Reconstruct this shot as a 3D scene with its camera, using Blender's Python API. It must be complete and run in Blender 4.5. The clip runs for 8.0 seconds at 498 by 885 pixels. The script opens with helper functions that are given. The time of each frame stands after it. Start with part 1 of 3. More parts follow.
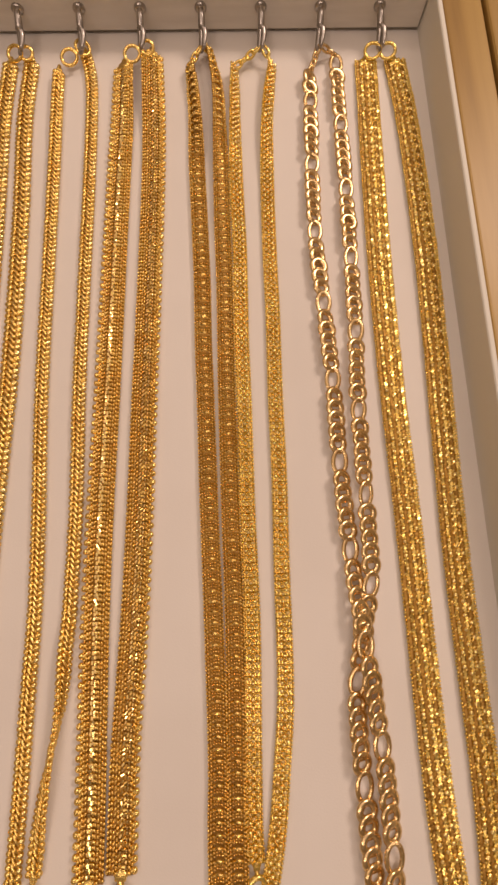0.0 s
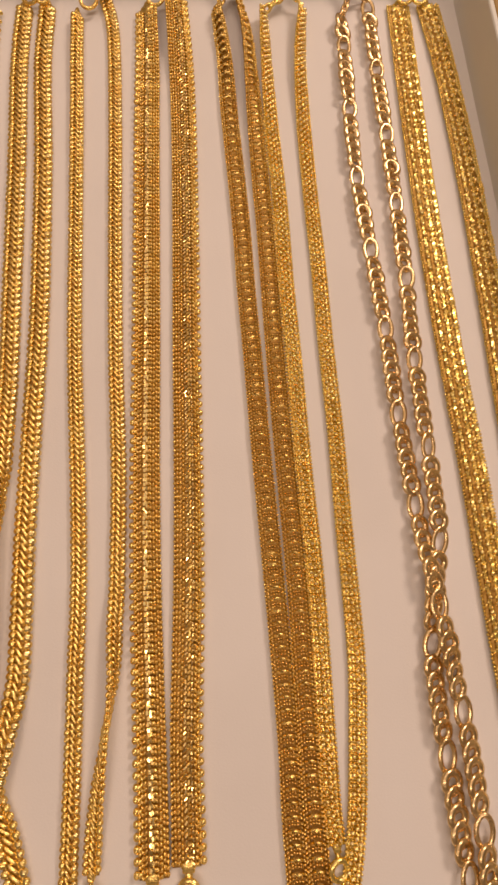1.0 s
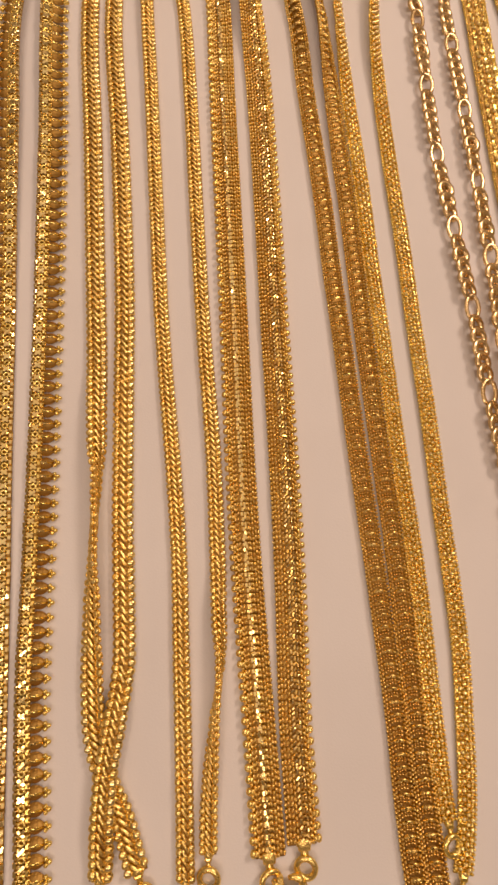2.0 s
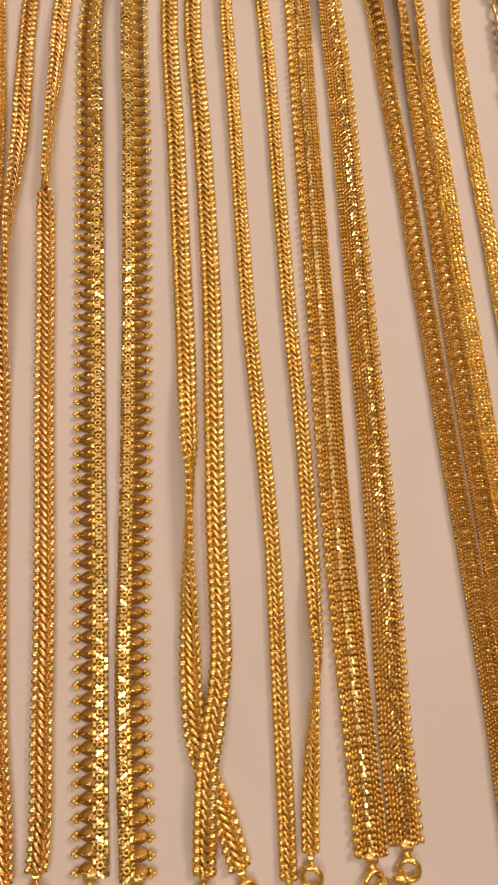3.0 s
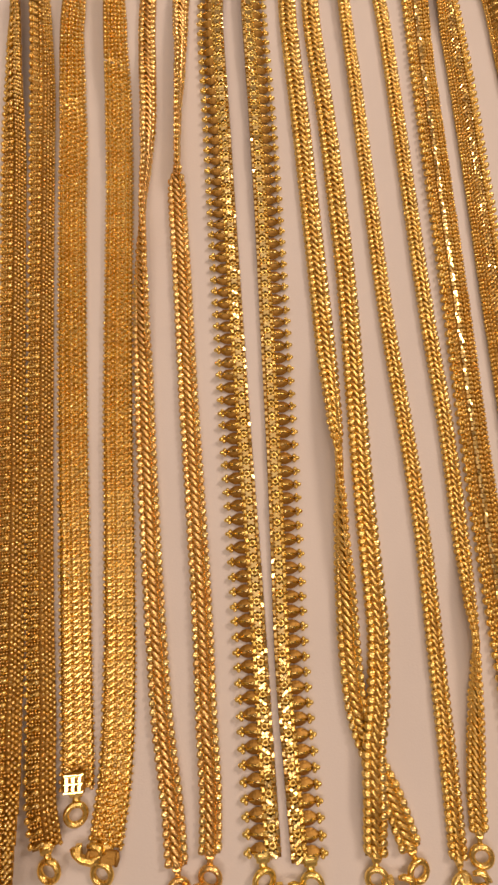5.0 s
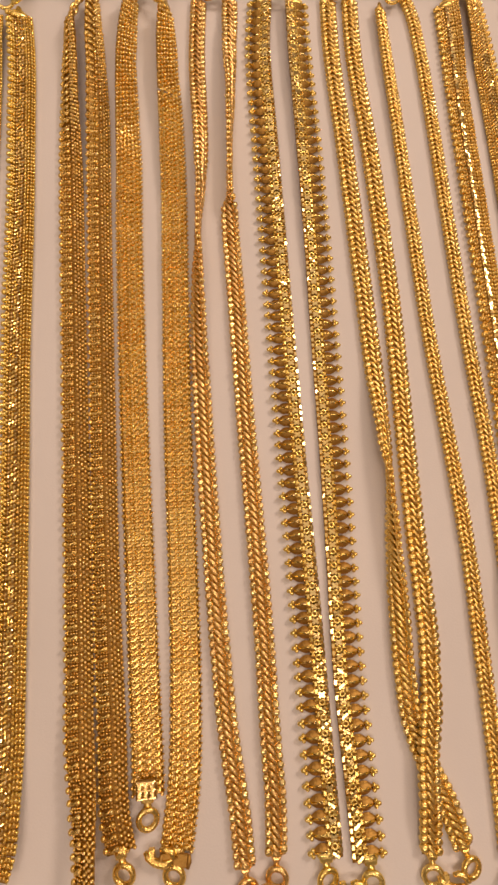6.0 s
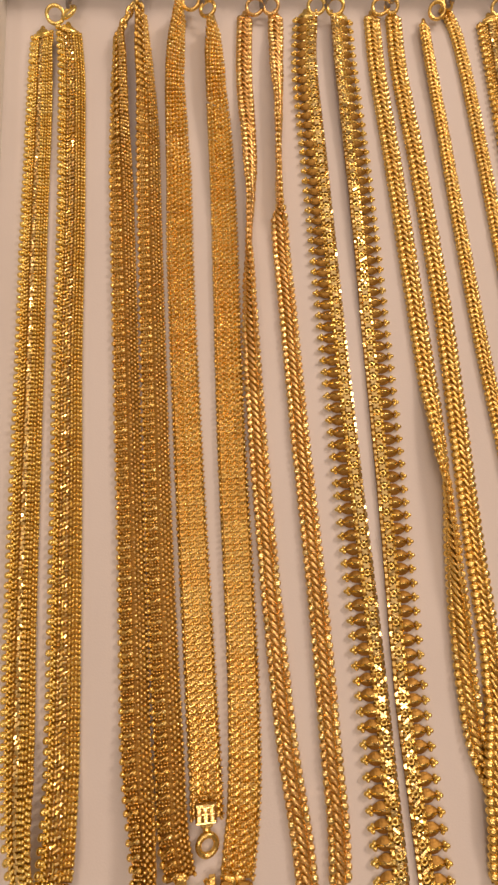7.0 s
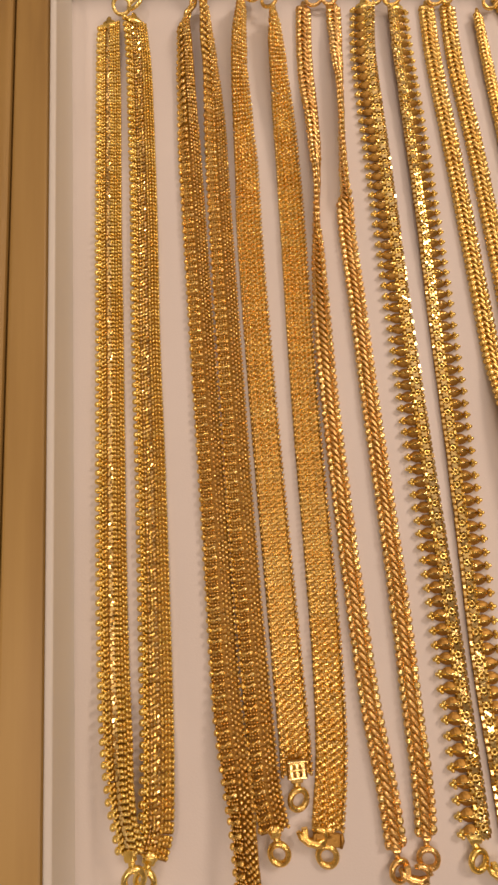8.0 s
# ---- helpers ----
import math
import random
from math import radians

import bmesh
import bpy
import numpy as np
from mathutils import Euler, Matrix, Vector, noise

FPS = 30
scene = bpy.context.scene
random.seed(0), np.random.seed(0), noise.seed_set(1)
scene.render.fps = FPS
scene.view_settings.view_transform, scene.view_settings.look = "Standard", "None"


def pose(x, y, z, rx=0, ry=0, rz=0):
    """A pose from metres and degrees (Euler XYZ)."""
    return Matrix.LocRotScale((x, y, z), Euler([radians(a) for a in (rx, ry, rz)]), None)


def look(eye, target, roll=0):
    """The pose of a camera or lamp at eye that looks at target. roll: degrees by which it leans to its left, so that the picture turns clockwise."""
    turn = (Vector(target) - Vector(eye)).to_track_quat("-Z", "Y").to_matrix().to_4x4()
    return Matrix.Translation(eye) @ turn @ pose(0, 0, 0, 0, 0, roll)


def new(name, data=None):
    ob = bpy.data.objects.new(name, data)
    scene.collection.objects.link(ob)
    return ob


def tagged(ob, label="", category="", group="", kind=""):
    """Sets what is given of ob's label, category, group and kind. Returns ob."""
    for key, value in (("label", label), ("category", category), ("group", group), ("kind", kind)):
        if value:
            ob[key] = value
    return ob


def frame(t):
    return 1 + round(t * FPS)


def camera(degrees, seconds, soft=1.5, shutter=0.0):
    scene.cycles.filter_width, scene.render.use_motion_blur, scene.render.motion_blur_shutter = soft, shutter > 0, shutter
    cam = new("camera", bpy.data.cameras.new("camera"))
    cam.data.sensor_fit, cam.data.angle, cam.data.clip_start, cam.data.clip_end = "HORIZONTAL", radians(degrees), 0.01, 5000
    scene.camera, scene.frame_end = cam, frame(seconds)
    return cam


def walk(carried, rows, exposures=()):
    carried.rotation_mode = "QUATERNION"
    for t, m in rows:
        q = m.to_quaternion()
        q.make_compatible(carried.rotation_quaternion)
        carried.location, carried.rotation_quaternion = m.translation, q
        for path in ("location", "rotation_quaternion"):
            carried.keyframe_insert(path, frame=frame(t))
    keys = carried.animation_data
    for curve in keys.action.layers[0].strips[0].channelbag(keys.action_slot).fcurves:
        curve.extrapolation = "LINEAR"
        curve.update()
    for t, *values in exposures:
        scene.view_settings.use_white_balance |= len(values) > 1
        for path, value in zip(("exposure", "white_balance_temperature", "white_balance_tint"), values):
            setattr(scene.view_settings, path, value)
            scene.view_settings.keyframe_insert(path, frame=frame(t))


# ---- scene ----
cam = camera(52.0, 8.0, soft=2.6)
PATH = [
    (0.0, -0.06783, -0.22112, 0.17978, 12.37, -1.3, -2.36),
    (0.5, -0.08805, -0.23115, 0.16906, 13.82, -2.49, -3.48),
    (1.0, -0.09186, -0.23412, 0.16297, 13.15, -2.9, -4.36),
    (1.5, -0.10200, -0.23557, 0.16059, 12.44, -2.84, -4.94),
    (2.0, -0.12355, -0.23449, 0.15896, 12.21, -3.35, -4.97),
    (2.2, -0.13047, -0.23239, 0.15837, 12.12, -3.55, -4.94),
    (3.3, -0.15139, -0.23368, 0.15567, 11.96, -0.77, -4.31),
    (3.5, -0.15617, -0.23528, 0.15422, 12.07, -0.81, -4.26),
    (4.0, -0.16698, -0.23590, 0.15396, 12.02, -0.77, -4.27),
    (4.5, -0.17675, -0.23422, 0.15485, 11.77, -1.22, -4.34),
    (5.0, -0.19201, -0.23359, 0.15581, 11.89, -1.56, -4.65),
    (5.2, -0.19953, -0.23017, 0.15689, 11.35, -1.86, -4.65),
    (6.3, -0.21547, -0.22731, 0.16422, 12.56, -3.52, -4.69),
    (6.5, -0.21438, -0.22681, 0.16352, 12.92, -3.18, -4.67),
    (7.0, -0.23114, -0.22637, 0.15985, 13.51, -3.13, -4.4),
    (7.5, -0.24653, -0.22812, 0.16246, 13.4, -3.3, -4.5),
    (8.0, -0.25629, -0.23270, 0.16251, 13.26, -3.01, -4.61),
]
walk(cam, [(t, pose(x, y, z, a, b, c)) for t, x, y, z, a, b, c in PATH])

# ---- light: warm shop lamps out of sight, with added fill ----
world = bpy.data.worlds.new("world")
scene.world = world
world.use_nodes = True
world.node_tree.nodes["Background"].inputs[0].default_value = (0.05, 0.04, 0.03, 1)
world.node_tree.nodes["Background"].inputs[1].default_value = 0.2
scene.view_settings.exposure = 0.0


def lamp(name, eye, target, size, power, colour):
    data = bpy.data.lights.new(name, "AREA")
    data.shape, data.size, data.energy, data.color = "DISK", size, power, colour
    ob = new(name, data)
    ob.matrix_world = look(eye, target)
    return ob


WARM = (1.0, 0.75, 0.61)
# broad panel added as fill to brighten the gold, no known source
lamp("fill_panel", (-0.10, 0.60, 1.72), (-0.10, 0.60, 0), 2.40, 7.5, WARM)
# key from the right, set low so that brightness falls off across the tray
lamp("unseen_lamp", (0.62, 0.46, 0.88), (-0.14, -0.16, 0), 0.34, 6.8, WARM)
# two small lamps added for sparkle on the links, no known source
lamp("unseen_lamp", (-0.80, -0.55, 1.66), (-0.14, -0.16, 0), 0.10, 1.4, WARM)
lamp("unseen_lamp", (-0.35, 0.75, 1.66), (-0.14, -0.16, 0), 0.10, 2.0, WARM)
for x, y in ((-0.78, -0.72), (-0.38, -0.86), (0.02, -0.78), (0.42, -0.84)):
    lamp("ceiling_spot", (x, y, 1.64), (-0.14, -0.16, 0), 0.20, 1.6, WARM)


# ---- materials ----
def material(name, colour, rough, metal=0.0):
    m = bpy.data.materials.new(name)
    m.use_nodes = True
    b = m.node_tree.nodes["Principled BSDF"]
    b.inputs["Base Color"].default_value = (*colour, 1)
    b.inputs["Roughness"].default_value = rough
    b.inputs["Metallic"].default_value = metal
    return m, m.node_tree.nodes, m.node_tree.links, b


def add_noise(nodes, links, scale, detail=4.0, stretch=None):
    n = nodes.new("ShaderNodeTexNoise")
    n.inputs["Scale"].default_value, n.inputs["Detail"].default_value = scale, detail
    tc = nodes.new("ShaderNodeTexCoord")
    if stretch:
        mp = nodes.new("ShaderNodeMapping")
        mp.inputs["Scale"].default_value = stretch
        links.new(tc.outputs["Object"], mp.inputs["Vector"])
        links.new(mp.outputs["Vector"], n.inputs["Vector"])
    else:
        links.new(tc.outputs["Object"], n.inputs["Vector"])
    return n


def ramp(nodes, links, fac, stops):
    r = nodes.new("ShaderNodeValToRGB")
    while len(r.color_ramp.elements) < len(stops):
        r.color_ramp.elements.new(0.5)
    for e, (p, c) in zip(r.color_ramp.elements, stops):
        e.position, e.color = p, (*c, 1)
    links.new(fac, r.inputs["Fac"])
    return r


def add_bump(nodes, links, b, height, strength, distance):
    n = nodes.new("ShaderNodeBump")
    n.inputs["Strength"].default_value, n.inputs["Distance"].default_value = strength, distance
    links.new(height, n.inputs["Height"])
    links.new(n.outputs["Normal"], b.inputs["Normal"])


def gold(name, deep, pale, rough):
    """Plated gold: tone and polish differ a little from link to link."""
    m, nodes, links, b = material(name, pale, rough, 1.0)
    info = nodes.new("ShaderNodeObjectInfo")
    r = ramp(nodes, links, info.outputs["Random"], [(0.0, deep), (1.0, pale)])
    links.new(r.outputs["Color"], b.inputs["Base Color"])
    n = add_noise(nodes, links, 900.0, 3.0)
    rr = nodes.new("ShaderNodeMapRange")
    rr.inputs["To Min"].default_value, rr.inputs["To Max"].default_value = rough * 0.6, rough * 1.5
    links.new(n.outputs["Fac"], rr.inputs["Value"])
    links.new(rr.outputs["Result"], b.inputs["Roughness"])
    add_bump(nodes, links, b, n.outputs["Fac"], 0.25, 0.0002)
    return m


GOLD = gold("yellow_gold", (0.93, 0.645, 0.185), (0.98, 0.745, 0.26), 0.25)
GOLD_LEMON = gold("lemon_gold", (0.93, 0.685, 0.185), (0.98, 0.785, 0.27), 0.24)
GOLD_RED = gold("reddish_gold", (0.88, 0.58, 0.205), (0.95, 0.67, 0.275), 0.25)
GOLD_PALE = gold("pale_gold", (0.80, 0.57, 0.27), (0.88, 0.66, 0.35), 0.24)
POLISHED = gold("polished_gold", (0.94, 0.71, 0.27), (0.99, 0.80, 0.36), 0.14)

# darker gold: shade between links put into the colour; also the dull end plate
DULL_SHADED, nodes, links, b = material("dull_shaded_gold", (0.47, 0.275, 0.070), 0.5, 1.0)
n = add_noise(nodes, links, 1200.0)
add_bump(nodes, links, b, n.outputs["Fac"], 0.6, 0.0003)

STEEL, nodes, links, b = material("nickel_steel", (0.46, 0.43, 0.40), 0.32, 1.0)
n = add_noise(nodes, links, 700.0)
add_bump(nodes, links, b, n.outputs["Fac"], 0.2, 0.0002)

CARD, nodes, links, b = material("white_card", (0.76, 0.72, 0.68), 0.75)
n = add_noise(nodes, links, 14.0, 3.0)
r = ramp(nodes, links, n.outputs["Fac"], [(0.3, (0.74, 0.70, 0.66)), (0.7, (0.79, 0.755, 0.72))])
links.new(r.outputs["Color"], b.inputs["Base Color"])
n = add_noise(nodes, links, 1500.0, 4.0)
add_bump(nodes, links, b, n.outputs["Fac"], 0.12, 0.0003)

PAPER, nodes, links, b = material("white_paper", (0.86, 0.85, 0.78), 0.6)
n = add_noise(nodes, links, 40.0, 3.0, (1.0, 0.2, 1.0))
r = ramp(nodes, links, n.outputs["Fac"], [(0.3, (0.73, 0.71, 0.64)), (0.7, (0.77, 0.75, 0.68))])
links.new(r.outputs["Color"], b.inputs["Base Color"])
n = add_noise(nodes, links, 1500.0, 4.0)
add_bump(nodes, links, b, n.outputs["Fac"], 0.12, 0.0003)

RAIL_CARD, nodes, links, b = material("grey_card", (0.60, 0.57, 0.53), 0.7)
n = add_noise(nodes, links, 300.0, 4.0, (0.15, 1, 1))
r = ramp(nodes, links, n.outputs["Fac"], [(0.3, (0.68, 0.64, 0.59)), (0.7, (0.75, 0.71, 0.66))])
links.new(r.outputs["Color"], b.inputs["Base Color"])

WOOD, nodes, links, b = material("varnished_wood", (0.42, 0.22, 0.09), 0.35)
n = add_noise(nodes, links, 90.0, 6.0, (1.0, 0.06, 1.0))
w2 = add_noise(nodes, links, 14.0, 3.0, (1.0, 0.15, 1.0))
mixer = nodes.new("ShaderNodeMath")
mixer.operation = "MULTIPLY_ADD"
mixer.inputs[1].default_value, mixer.inputs[2].default_value = 0.6, 0.0
links.new(n.outputs["Fac"], mixer.inputs[0])
adder = nodes.new("ShaderNodeMath")
adder.operation = "MULTIPLY_ADD"
adder.inputs[1].default_value = 0.45
links.new(w2.outputs["Fac"], adder.inputs[0])
links.new(mixer.outputs[0], adder.inputs[2])
r = ramp(nodes, links, adder.outputs[0], [(0.34, (0.19, 0.10, 0.030)), (0.48, (0.38, 0.235, 0.066)), (0.66, (0.50, 0.33, 0.105))])
links.new(r.outputs["Color"], b.inputs["Base Color"])
add_bump(nodes, links, b, n.outputs["Fac"], 0.22, 0.0006)
gloss = nodes.new("ShaderNodeMapRange")
gloss.inputs["To Min"].default_value, gloss.inputs["To Max"].default_value = 0.2, 0.55
links.new(w2.outputs["Fac"], gloss.inputs["Value"])
links.new(gloss.outputs["Result"], b.inputs["Roughness"])
nick = add_noise(nodes, links, 420.0, 2.0, (1.0, 0.22, 1.0))
dark = ramp(nodes, links, nick.outputs["Fac"], [(0.17, (0.40, 0.33, 0.28)), (0.22, (1, 1, 1))])
worn = nodes.new("ShaderNodeMix")
worn.data_type, worn.blend_type = "RGBA", "MULTIPLY"
worn.inputs[0].default_value = 1.0
links.new(r.outputs["Color"], worn.inputs[6])
links.new(dark.outputs["Color"], worn.inputs[7])
links.new(worn.outputs[2], b.inputs["Base Color"])

PLASTER, nodes, links, b = material("room_plaster", (0.50, 0.42, 0.33), 0.9)
n = add_noise(nodes, links, 5.0)
r = ramp(nodes, links, n.outputs["Fac"], [(0.3, (0.76, 0.71, 0.64)), (0.7, (0.84, 0.79, 0.72))])
links.new(r.outputs["Color"], b.inputs["Base Color"])
FLOORING, nodes, links, b = material("room_floor", (0.20, 0.15, 0.11), 0.5)
n = add_noise(nodes, links, 6.0)
r = ramp(nodes, links, n.outputs["Fac"], [(0.3, (0.42, 0.37, 0.31)), (0.7, (0.52, 0.47, 0.40))])
links.new(r.outputs["Color"], b.inputs["Base Color"])


# ---- shape helpers ----
class Shape:
    """Collects pieces of one mesh. Millimetres inside a link, metres elsewhere, by scale."""

    def __init__(self, scale=1.0):
        self.verts, self.faces, self.smooth, self.scale, self.under = [], [], [], scale, 0
        self.starts, self.shiny = [], []

    def grid(self, rows, closed_u, closed_v, smooth=True, caps=False):
        base, nu, nv = len(self.verts), len(rows), len(rows[0])
        self.piece = len(self.faces)
        self.starts.append((base, nv))
        for row in rows:
            self.verts += [tuple(c * self.scale for c in p) for p in row]
        for i in range(nu if closed_u else nu - 1):
            for j in range(nv if closed_v else nv - 1):
                a, c = i * nv, ((i + 1) % nu) * nv
                k = (j + 1) % nv
                self.faces.append((base + a + j, base + a + k, base + c + k, base + c + j))
                self.smooth.append(smooth)
        if caps:
            self.faces.append(tuple(base + j for j in reversed(range(nv))))
            self.faces.append(tuple(base + (nu - 1) * nv + j for j in range(nv)))
            self.smooth += [False, False]

    def ring(self, m, a, b, r, seg=12, side=6, flat=1.0):
        """An oval ring with half axes a (x) and b (y) and wire of radius r, in the pose m."""
        rows = []
        for i in range(seg):
            u = 2 * math.pi * i / seg
            n = Vector((math.cos(u) * b, math.sin(u) * a, 0)).normalized()
            c = Vector((math.cos(u) * a, math.sin(u) * b, 0))
            rows.append([tuple(m @ (c + n * (r * math.cos(v)) + Vector((0, 0, r * flat * math.sin(v)))))
                         for v in (2 * math.pi * j / side for j in range(side))])
        self.grid(rows, True, True)

    def bead(self, m, rx, ry, rz, seg=8, rings=5, blunt=1.0):
        """A rounded body; blunt under 1 squares its ends."""
        rows = []
        for i in range(rings + 1):
            p = math.pi * (0.04 + 0.92 * i / rings)
            rows.append([tuple(m @ Vector((rx * math.sin(p) ** blunt * math.copysign(abs(math.cos(u)) ** blunt, math.cos(u)), ry * math.sin(p) * math.sin(u), -rz * math.cos(p))))
                         for u in (2 * math.pi * j / seg for j in range(seg))])
        self.grid(rows, False, True, caps=True)

    def plate(self, m, hx, hy, hz, bevel, polished=True):
        """A flat piece with chamfered edges."""
        first = len(self.faces)
        rows = []
        for z, k in ((-hz, bevel), (-hz + bevel, 0), (hz - bevel, 0), (hz, bevel)):
            x, y, c = hx - k, hy - k, bevel
            rows.append([tuple(m @ Vector(p)) for p in ((-x + c, -y, z), (x - c, -y, z), (x, -y + c, z), (x, y - c, z),
                                                        (x - c, y, z), (-x + c, y, z), (-x, y - c, z), (-x, -y + c, z))])
        self.grid(rows, False, True, smooth=False, caps=True)
        if polished:
            self.shiny += range(first, len(self.faces))

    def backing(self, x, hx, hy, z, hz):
        """A gap filler behind a link, usually coloured darker for shade; laid first."""
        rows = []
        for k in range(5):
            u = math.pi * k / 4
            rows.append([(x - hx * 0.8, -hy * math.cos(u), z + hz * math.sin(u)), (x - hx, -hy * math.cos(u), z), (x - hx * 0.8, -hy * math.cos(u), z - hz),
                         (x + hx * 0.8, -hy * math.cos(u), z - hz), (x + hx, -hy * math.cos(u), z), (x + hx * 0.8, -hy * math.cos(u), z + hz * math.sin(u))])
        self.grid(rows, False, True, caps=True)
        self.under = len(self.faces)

    def tube(self, points, radii, side=10):
        """A round bar through points."""
        pts = [Vector(p) for p in points]
        rows, up = [], Vector((1, 0, 0.01))
        for i, p in enumerate(pts):
            t = (pts[min(i + 1, len(pts) - 1)] - pts[max(i - 1, 0)]).normalized()
            x = up.cross(t)
            x = x.normalized() if x.length > 1e-6 else Vector((0, 1, 0))
            y = t.cross(x)
            r = radii[i] if isinstance(radii, (list, tuple)) else radii
            rows.append([tuple(p + x * (r * math.cos(v)) + y * (r * math.sin(v))) for v in (2 * math.pi * j / side for j in range(side))])
        self.grid(rows, False, True, caps=True)

    def polish(self, first):
        """Polishes the faces from number first on."""
        self.shiny += range(first, len(self.faces))

    def solder(self):
        """Joins the pieces by thin strips at their feet, so that a link is one body."""
        for (a, na), (c, nc) in zip(self.starts, self.starts[1:]):
            self.faces.append((a, a + 1, c))
            self.smooth.append(True)

    def mesh(self, name, mat):
        self.solder()
        me = bpy.data.meshes.new(name)
        me.from_pydata(self.verts, [], self.faces)
        me.polygons.foreach_set("use_smooth", self.smooth)
        me.materials.append(mat)
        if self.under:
            me.materials.append(DULL_SHADED)
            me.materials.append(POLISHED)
            # the faces laid first take the gold darkened for shade
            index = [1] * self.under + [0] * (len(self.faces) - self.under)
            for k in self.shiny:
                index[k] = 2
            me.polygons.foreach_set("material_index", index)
        me.update()
        return me


def block(x0, x1, y0, y1, z0, z1, bevel=0.0006, segments=2):
    """A box in metres with rounded edges, as a bmesh."""
    bm = bmesh.new()
    bmesh.ops.create_cube(bm, size=1)
    for v in bm.verts:
        v.co = Vector(((x0 + x1) / 2 + v.co.x * (x1 - x0), (y0 + y1) / 2 + v.co.y * (y1 - y0), (z0 + z1) / 2 + v.co.z * (z1 - z0)))
    if bevel:
        bmesh.ops.bevel(bm, geom=bm.edges[:], offset=bevel, segments=segments, affect="EDGES", profile=0.6)
    return bm


def thing(name, place, label, category, group=""):
    ob = new(name)
    ob.empty_display_size = 0.01
    ob.location = place
    return tagged(ob, label, category, group)


def part(name, made, mat, parent, label=""):
    """Links a bmesh or a mesh, in world places, as one part of parent."""
    if isinstance(made, bmesh.types.BMesh):
        me = bpy.data.meshes.new(name)
        made.to_mesh(me)
        made.free()
        me.materials.append(mat)
    else:
        me = made
    ob = new(name, me)
    if parent:
        ob.parent = parent
        base = parent.matrix_basis.translation if parent.parent is None else parent.parent.matrix_basis.translation + parent.matrix_basis.translation
        ob.location = -base
    return tagged(ob, label)


def solid(name, bm, mat, label, category="", kind="structure"):
    ob = part(name, bm, mat, None)
    return tagged(ob, label, category, kind=kind)


# ---- the room around, closed: unseen, kept pale to bounce light ----
solid("floor", block(-2.2, 1.9, -2.2, 1.9, -0.95, -0.85, 0), FLOORING, "unseen pale floor added under the counter", "floor")
solid("ceiling", block(-2.2, 1.9, -2.2, 1.9, 1.8, 1.9, 0), PLASTER, "unseen plain beige plaster ceiling added to close the room", "ceiling")
solid("wall_north", block(-2.2, 1.9, 1.9, 2.0, -0.85, 1.8, 0), PLASTER, "unseen plain beige plaster wall added to close the room", "wall")
solid("wall_south", block(-2.2, 1.9, -2.3, -2.2, -0.85, 1.8, 0), PLASTER, "unseen plain beige plaster wall added to close the room", "wall")
solid("wall_west", block(-2.3, -2.2, -2.2, 1.9, -0.85, 1.8, 0), PLASTER, "unseen plain beige plaster wall added to close the room", "wall")
solid("wall_east", block(1.9, 2.0, -2.2, 1.9, -0.85, 1.8, 0), PLASTER, "unseen plain beige plaster wall added to close the room", "wall")

# ---- the wooden drawer that holds the tray ----
drawer = thing("wooden_drawer", (-0.14, -0.18, -0.85), "varnished brown wooden counter drawer holding the white tray", "drawer")
part("cabinet_body", block(-0.42, 0.14, -0.46, 0.10, -0.85, -0.02, 0.002), WOOD, drawer)
part("base_panel", block(-0.3995, 0.1195, -0.4395, 0.0795, -0.02, -0.004, 0.0005), WOOD, drawer)
part("side_rail", block(-0.3155, -0.3036, -0.39, 0.03, -0.004, 0.0185, 0.0012, 3), WOOD, drawer, "narrow varnished inner strip")
part("side_board", block(-0.40, -0.3161, -0.44, 0.08, -0.004, 0.0195, 0.0015, 3), WOOD, drawer)
part("side_rail", block(0.0228, 0.0390, -0.39, 0.03, -0.004, 0.0185, 0.0012, 3), WOOD, drawer, "narrow varnished inner strip")
part("side_board", block(0.0402, 0.12, -0.44, 0.08, -0.004, 0.0195, 0.0015, 3), WOOD, drawer)
part("back_board", block(-0.3055, 0.0245, 0.035, 0.08, -0.004, 0.0195, 0.0015, 3), WOOD, drawer)
part("front_board", block(-0.3055, 0.0245, -0.44, -0.395, -0.004, 0.0195, 0.0015, 3), WOOD, drawer)

# ---- the card tray ----
X0, X1, Y0, Y1, RIM = -0.3010, 0.0200, -0.378, 0.022, 0.0200
tray = thing("display_tray", (-0.14, -0.18, -0.0038), "shallow white card jewellery tray with a grey hook rail", "tray")
part("base", block(X0, X1, Y0, Y1, -0.0036, 0.0, 0), CARD, tray)
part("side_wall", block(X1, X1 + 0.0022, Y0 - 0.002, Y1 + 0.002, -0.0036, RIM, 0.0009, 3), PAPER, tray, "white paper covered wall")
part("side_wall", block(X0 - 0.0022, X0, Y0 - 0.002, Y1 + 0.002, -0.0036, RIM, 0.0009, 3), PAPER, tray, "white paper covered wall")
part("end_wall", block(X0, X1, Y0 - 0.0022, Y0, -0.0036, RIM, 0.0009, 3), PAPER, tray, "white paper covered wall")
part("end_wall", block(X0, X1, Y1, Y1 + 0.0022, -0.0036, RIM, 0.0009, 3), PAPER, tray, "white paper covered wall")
RAIL_Y = 0.0012
part("hook_rail", block(X0 + 0.0004, X1 - 0.0005, RAIL_Y, RAIL_Y + 0.016, 0.0018, 0.0215, 0.0006), RAIL_CARD, tray, "grey card rail that carries the hooks")


